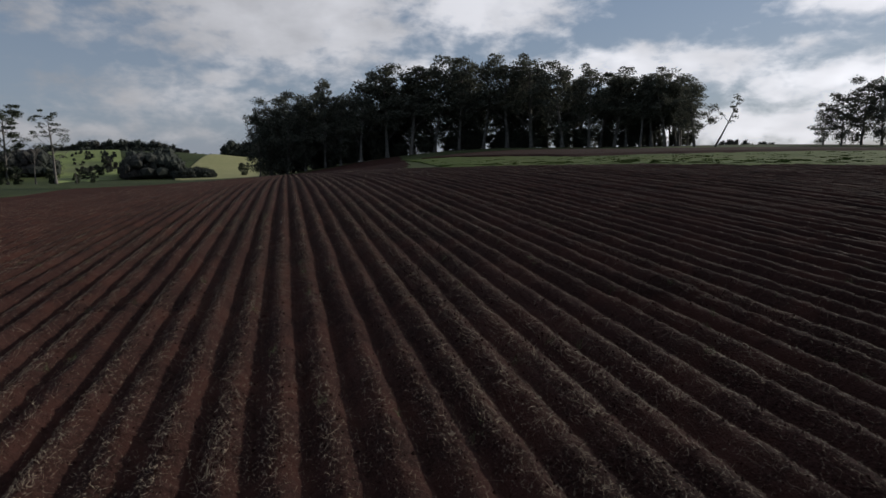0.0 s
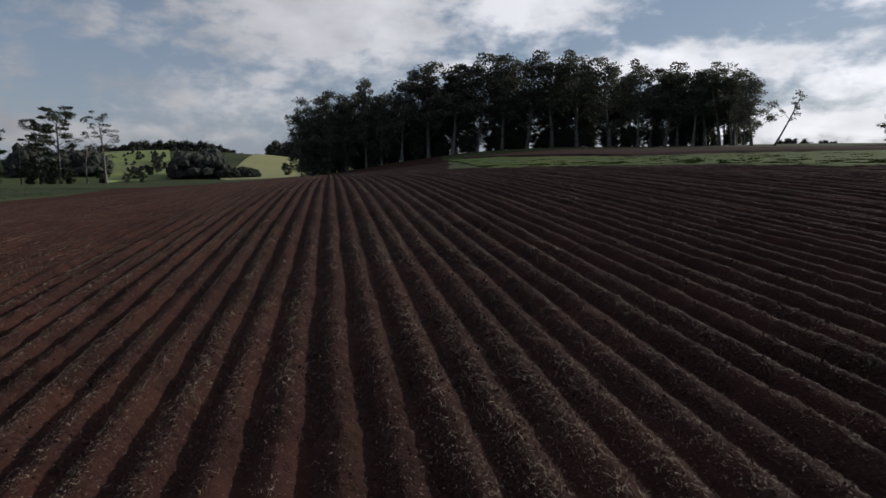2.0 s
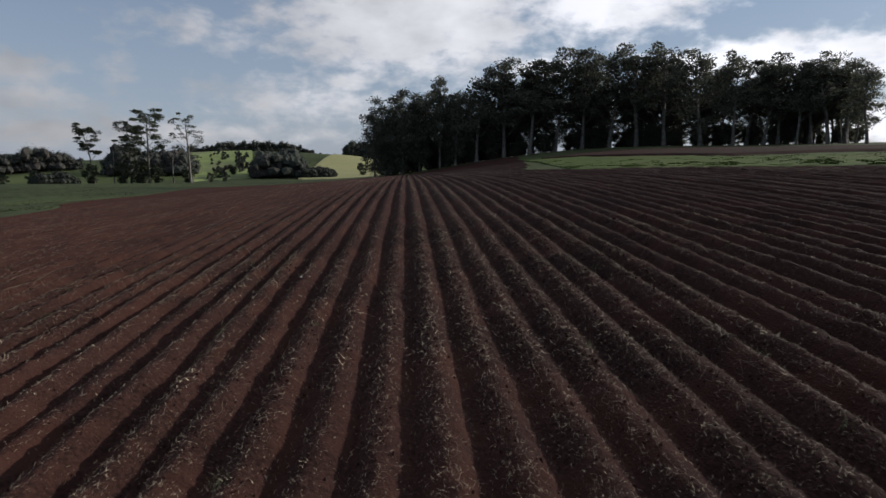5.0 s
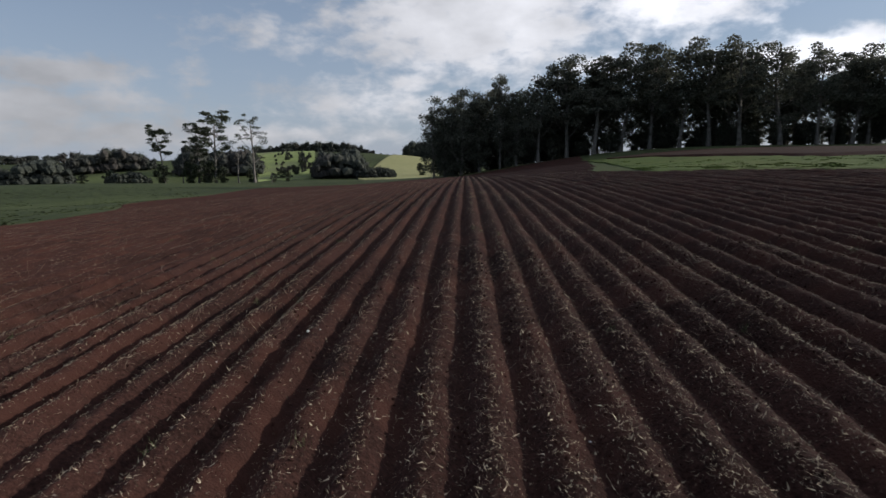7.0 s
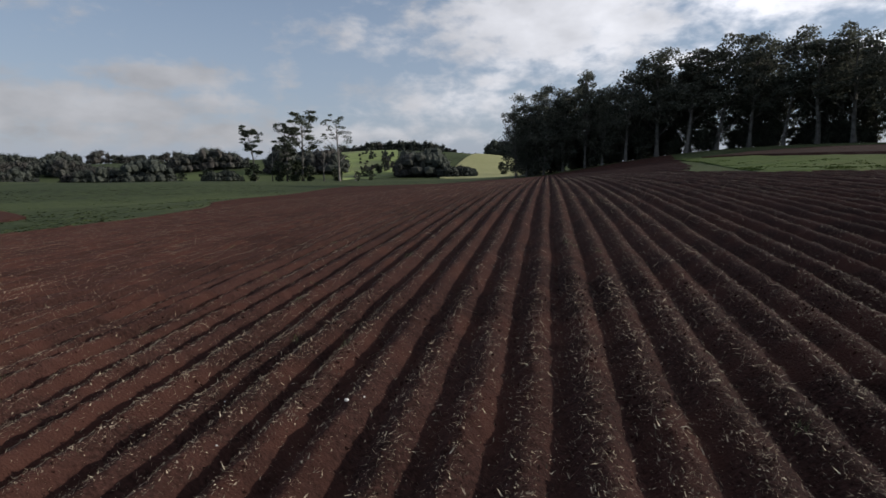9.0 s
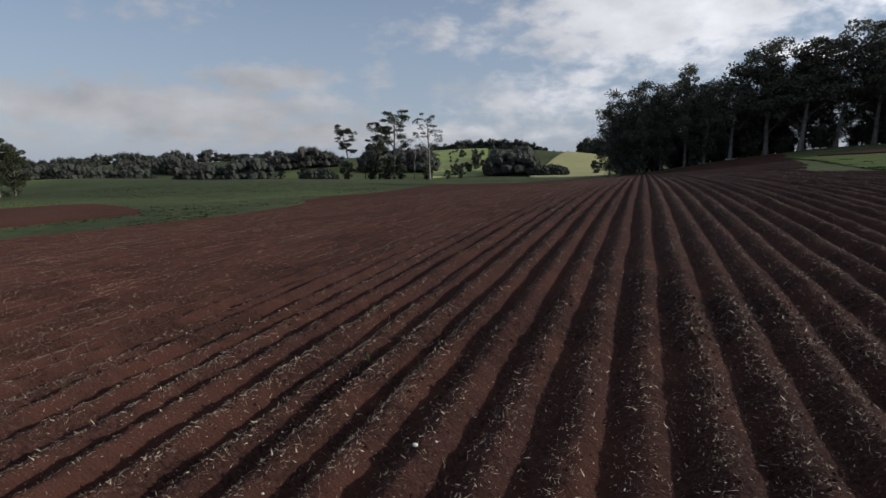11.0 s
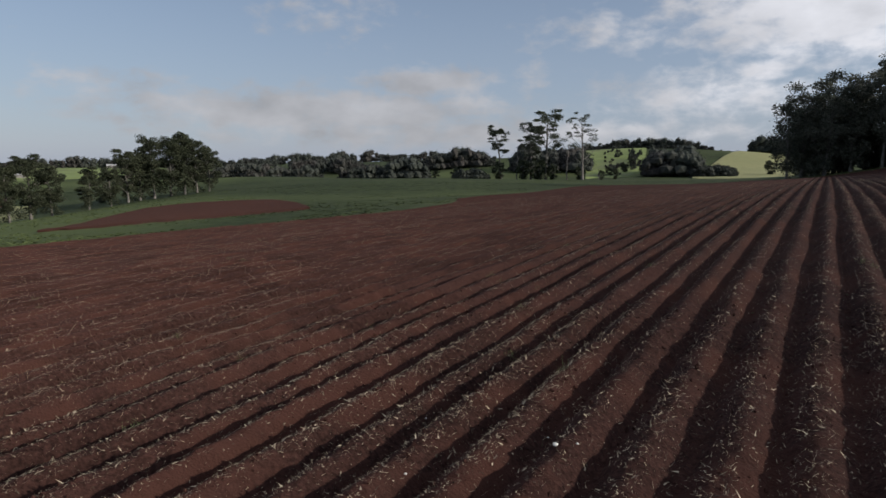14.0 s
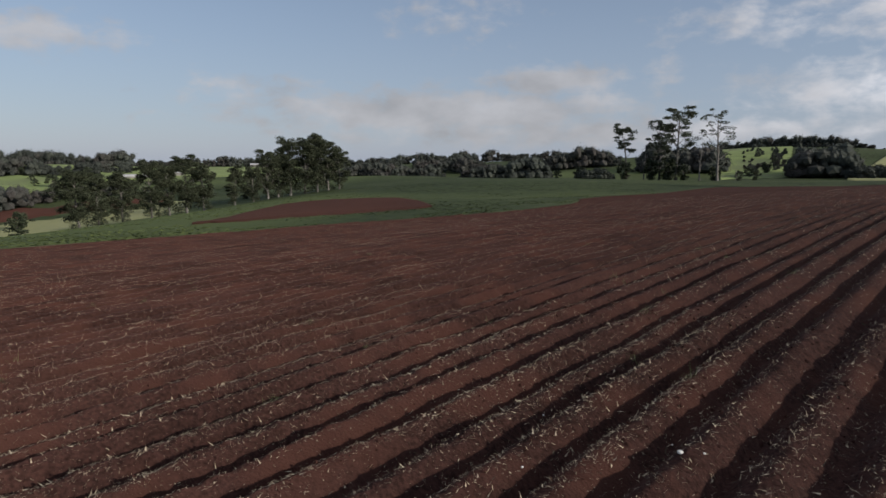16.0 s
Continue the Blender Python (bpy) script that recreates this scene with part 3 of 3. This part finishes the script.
for i in range(66):
    bearing = rnd.uniform(-1.5, 20) if i % 2 else rnd.uniform(20, 37.5)
    nearest = min(FRONT, key=lambda f: abs(f[0] - bearing))
    metres = nearest[1] + rnd.uniform(9, 42)
    x, y = from_eye(START, bearing, metres)
    kind = rnd.choice(BUSHY if nearest[3] == 1 else GUMS)
    plant(kind, x, y, rnd.uniform(0, 6.3), nearest[2] * rnd.uniform(0.66, 0.96) / (30 if nearest[3] == 1 else 40), rnd.uniform(1.1, 1.45), "gum trees of the grove")
for i in range(86):
    bearing = rnd.uniform(-1, 22) if i % 2 else rnd.uniform(20, 37)
    x, y = from_eye(START, bearing, rnd.uniform(303, 335))
    plant(rnd.choice(UNDER), x, y, rnd.uniform(0, 6.3), rnd.uniform(0.6, 1.7) if bearing < 12 else rnd.uniform(0.4, 1.0), rnd.uniform(0.9, 1.4), "shrubs under the grove")
# younger trees that close the grove between the tall trunks
for i in range(30):
    x, y = from_eye(START, rnd.uniform(9, 37), rnd.uniform(308, 345))
    plant(rnd.choice(BUSHY), x, y, rnd.uniform(0, 6.3), rnd.uniform(13, 23) / 30, rnd.uniform(1.1, 1.5), "gum trees of the grove")
# the thin leaning tree at the grove's end
leaning = gum_tree("leaning_tree", "thin bare leaning tree at the end of the grove", 61, 26, 0.45, 0.14, 7, 0.8, 16, 0.05, 0.7, lean=(0.42, -0.22))
leaning.matrix_basis = standing(*from_eye(START, 38.9, 284))
# trees beyond the far field, out to the side
for bearing, metres, tall, k in [(46.8, 300, 17, 0), (48.0, 300, 22, 1), (49.3, 305, 27, 0), (50.6, 300, 27, 1), (52.2, 305, 30, 0), (54.5, 305, 28, 1), (57, 300, 30, 0)]:
    plant(BUSHY[k], *from_eye(START, bearing, metres), rnd.uniform(0, 6.3), tall / 30, 1.15, "trees beyond the far field")

# the lone gums in the pasture
umbrella = gum_tree("umbrella_gum", "slender gum tree with a flat umbrella crown in the pasture", 71, 32, 0.45, 0.24, 10, 0.7, 120, 0.058, 0.5, OLIVE_LEAF, forks=4)
umbrella.matrix_basis = standing(*from_eye(HALT, -26.4, 420), 0.4, 1.22, 1.1)
pasture_gum = gum_tree("gum_tree", "tall open gum tree standing in the pasture", 72, 38, 0.32, 0.22, 14, 0.7, 120, 0.052, 0.6, OLIVE_LEAF, low=3, forks=4)
pasture_gum.matrix_basis = standing(*from_eye(HALT, -22.2, 405), 1.2, 1.26, 1.15)
first_used.add(pasture_gum)
plant(pasture_gum, *from_eye(HALT, -23.6, 410), 2.2, 1.05, 1.1, "lone gums in the pasture")
old_gum = gum_tree("gum_tree", "half dead gum tree with bare limbs and few leaves", 73, 36, 0.3, 0.26, 13, 0.7, 48, 0.040, 0.6, OLIVE_LEAF, DEAD_WOOD)
old_gum.matrix_basis = standing(*from_eye(HALT, -18.9, 400), 0.2, 1.24, 1.15)
for bearing, metres, tall, seed in [(-24.9, 410, 25, 81), (-20.3, 405, 28, 82), (-17.4, 400, 9, 83)]:
    dead = gum_tree("dead_tree", "bare dead tree with broken pale limbs in the pasture", seed, tall, 0.35, 0.2, 7, 0.5, 0, 0.05, bark=DEAD_WOOD)
    dead.matrix_basis = standing(*from_eye(HALT, bearing, metres))
shrubs = [gum_tree("shrub", "rounded olive shrub in the pasture", 90 + i, 9, 0.1, 0.36, 10, 0.75, 55, 0.14, 0.8, OLIVE_LEAF, low=8, category="shrub") for i in range(2)]
for bearing, metres, tall in [(-26.6, 418, 12), (-24.3, 410, 13), (-22.9, 405, 14), (-21.6, 405, 10), (-19.2, 402, 9), (-28.5, 430, 8), (-30.5, 430, 9), (-32.5, 440, 7), (-16.5, 560, 9), (-15.2, 600, 10), (-14.6, 660, 8),
                               (-12.0, 690, 9), (-3.5, 560, 12), (-1.6, 400, 9), (0.2, 420, 7), (-78.5, 240, 8), (-9.9, 700, 10), (-16.0, 500, 8), (-17.2, 470, 7)]:
    plant(shrubs[rnd.random() < 0.5], *from_eye(HALT, bearing, metres), rnd.uniform(0, 6.3), tall / 9, 1.1, "shrubs in the pasture")

# trees dotted over the valley's far side
for i in range(34):
    plant(shrubs[i % 2], *from_eye(HALT, rnd.uniform(-83, -57), rnd.uniform(330, 720)), rnd.uniform(0, 6.3), rnd.uniform(5, 11) / 9, rnd.uniform(0.9, 1.3), "shrubs in the pasture")
# the line of gums along the brow of the near pasture
BROW = [gum_tree("gum_tree", "gum tree with a spreading crown on the brow of the pasture", 100 + i, 22, 0.16, 0.25, 17, 0.5, 210, 0.075, 0.65, BROW_LEAF, low=9, forks=4) for i in range(3)]
for bearing, metres, tall in [(-74.4, 226, 19), (-73.0, 232, 18), (-71.2, 236, 18), (-69.0, 242, 21), (-67.6, 248, 19), (-66.2, 252, 22), (-64.8, 255, 18), (-62.2, 268, 16), (-60.6, 275, 15), (-59.3, 290, 22), (-58.4, 292, 20),
                               (-57.3, 294, 26), (-56.0, 296, 26), (-54.9, 298, 27), (-53.9, 300, 24), (-52.9, 302, 20)]:
    plant(rnd.choice(BROW), *from_eye(HALT, bearing, metres), rnd.uniform(0, 6.3), tall * 1.06 / 22, rnd.uniform(0.92, 1.14), "gums on the brow")


# ------------------------------------------------------------------ far woods and farm buildings
CORE = bmesh.new()
bmesh.ops.create_icosphere(CORE, subdivisions=1, radius=1.0)
CORE_V = np.array([v.co[:] for v in CORE.verts])
CORE_F = np.array([[v.index for v in f.verts] for f in CORE.faces])
CORE.free()


def far_wood(left, right, near, far, tall, count, seed, label):
    """Rounded crowns crowded between two bearings and distances: a lumpy heart to each, with sprays of leaf over it."""
    rng = np.random.default_rng(seed)
    clumps, vs, fs, base = [], [], [], 0
    for _ in range(int(count * 2.0)):
        b2, d = rng.uniform(left, right), rng.uniform(near, far)
        swell = float(vnoise(np.array([b2 * 0.7]), np.array([near * 0.01]), seed % 50)[0])
        edge = min(1.0, 0.5 + 2.2 * min(b2 - left, right - b2) / (right - left))
        x, y = from_eye(HALT, b2, d)
        h = tall * (0.5 + 0.6 * swell) * rng.uniform(0.7, 1.15) * edge
        z, w = land_at(x, y), h * rng.uniform(0.24, 0.38)
        for f in (0.24, 0.66):
            c = np.array([x + rng.normal(0, w * 0.35), y + rng.normal(0, w * 0.35), z + h * f * rng.uniform(0.9, 1.08)])
            r, high = w * (1.05 - 0.4 * f), h * 0.27
            lumps = 1 + 0.5 * (vnoise(CORE_V[:, 0] * 2.1 + c[0], CORE_V[:, 1] * 2.1 + CORE_V[:, 2] * 1.7 + c[1], 61) - 0.5)
            vs.append(c + CORE_V * lumps[:, None] * (r * 0.74, r * 0.74, high * 0.76))
            fs.append(CORE_F + base)
            base += len(CORE_V)
            clumps.append((tuple(c), r * 1.08, high / r, 85))
    q, _ = leaf_quads(clumps, (near + far) / 2 / 400, rng)
    q = q.reshape(-1, 4, 3)[:, :3].reshape(-1, 3)
    vs.append(q)
    fs.append(np.arange(len(q)).reshape(-1, 3) + base)
    sheet("woodland", np.concatenate(vs), np.concatenate(fs), WOOD_HAZED, label, "woodland", "stuff", False)


# far belts, all in the leaf colour that carries the painted haze
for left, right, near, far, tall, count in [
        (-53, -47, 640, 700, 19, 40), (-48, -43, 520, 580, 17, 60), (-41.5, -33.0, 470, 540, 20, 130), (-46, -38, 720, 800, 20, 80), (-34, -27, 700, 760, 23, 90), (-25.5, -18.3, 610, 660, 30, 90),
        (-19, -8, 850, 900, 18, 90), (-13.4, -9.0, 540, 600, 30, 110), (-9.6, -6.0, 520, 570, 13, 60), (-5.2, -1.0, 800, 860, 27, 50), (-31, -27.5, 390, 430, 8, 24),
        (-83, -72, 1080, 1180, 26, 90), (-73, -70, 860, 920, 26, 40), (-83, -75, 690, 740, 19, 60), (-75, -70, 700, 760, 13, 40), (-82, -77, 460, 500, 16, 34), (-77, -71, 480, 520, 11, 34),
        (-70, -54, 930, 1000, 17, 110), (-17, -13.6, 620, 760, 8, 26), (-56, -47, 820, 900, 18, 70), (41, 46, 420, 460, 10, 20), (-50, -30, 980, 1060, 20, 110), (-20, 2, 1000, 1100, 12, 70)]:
    far_wood(left, right, near, far, tall, count, int(-left * 10) + int(near), "far belt of mixed dark trees on the hills, haze tinted into the leaf")


def box(name, size, parent, mat, at, label=""):
    bm = bmesh.new()
    bmesh.ops.create_cube(bm, size=1)
    for v in bm.verts:
        v.co = Vector((v.co.x * size[0], v.co.y * size[1], v.co.z * size[2]))
    me = bpy.data.meshes.new(name)
    bm.to_mesh(me)
    bm.free()
    ob = part(name, me, mat, parent, label)
    ob.location = at
    return ob


def farm_building(x, y, long, deep, tall, turn, label):
    thing = tagged(new("farm_shed"), label, "shed")
    for side in (-1, 1):
        box("wall", (long, 0.2, tall), thing, WALL_PAINT, (0, side * deep / 2, tall / 2))
        box("wall", (0.2, deep - 0.2, tall), thing, WALL_PAINT, (side * (long / 2 - 0.1), 0, tall / 2))
        slab = box("roof", (long + 1, deep * 0.56, 0.15), thing, TIN, (0, side * deep * 0.26, tall + deep * 0.09))
        slab.rotation_euler = (-side * 0.35, 0, 0)
    box("door", (long * 0.2, 0.1, tall * 0.8), thing, WALL_PAINT, (0, -deep / 2 - 0.16, tall * 0.4))
    thing.matrix_basis = Matrix.Translation((x, y, land_at(x, y) + 0.1)) @ Matrix.Rotation(turn, 4, "Z")


for bearing, metres, long, deep, tall, turn, label in [(-70.2, 620, 26, 9, 2.4, 1.25, "long pale farm shed on a green hill"), (-66.8, 640, 12, 8, 3, 1.1, "pale farm shed on a green hill"),
                                                       (-60.2, 905, 14, 10, 4, 1.0, "small pale farmhouse among trees"), (-51.2, 700, 16, 10, 4, 0.9, "small pale farmhouse among trees")]:
    farm_building(*from_eye(HALT, bearing, metres), long, deep, tall, turn, label)
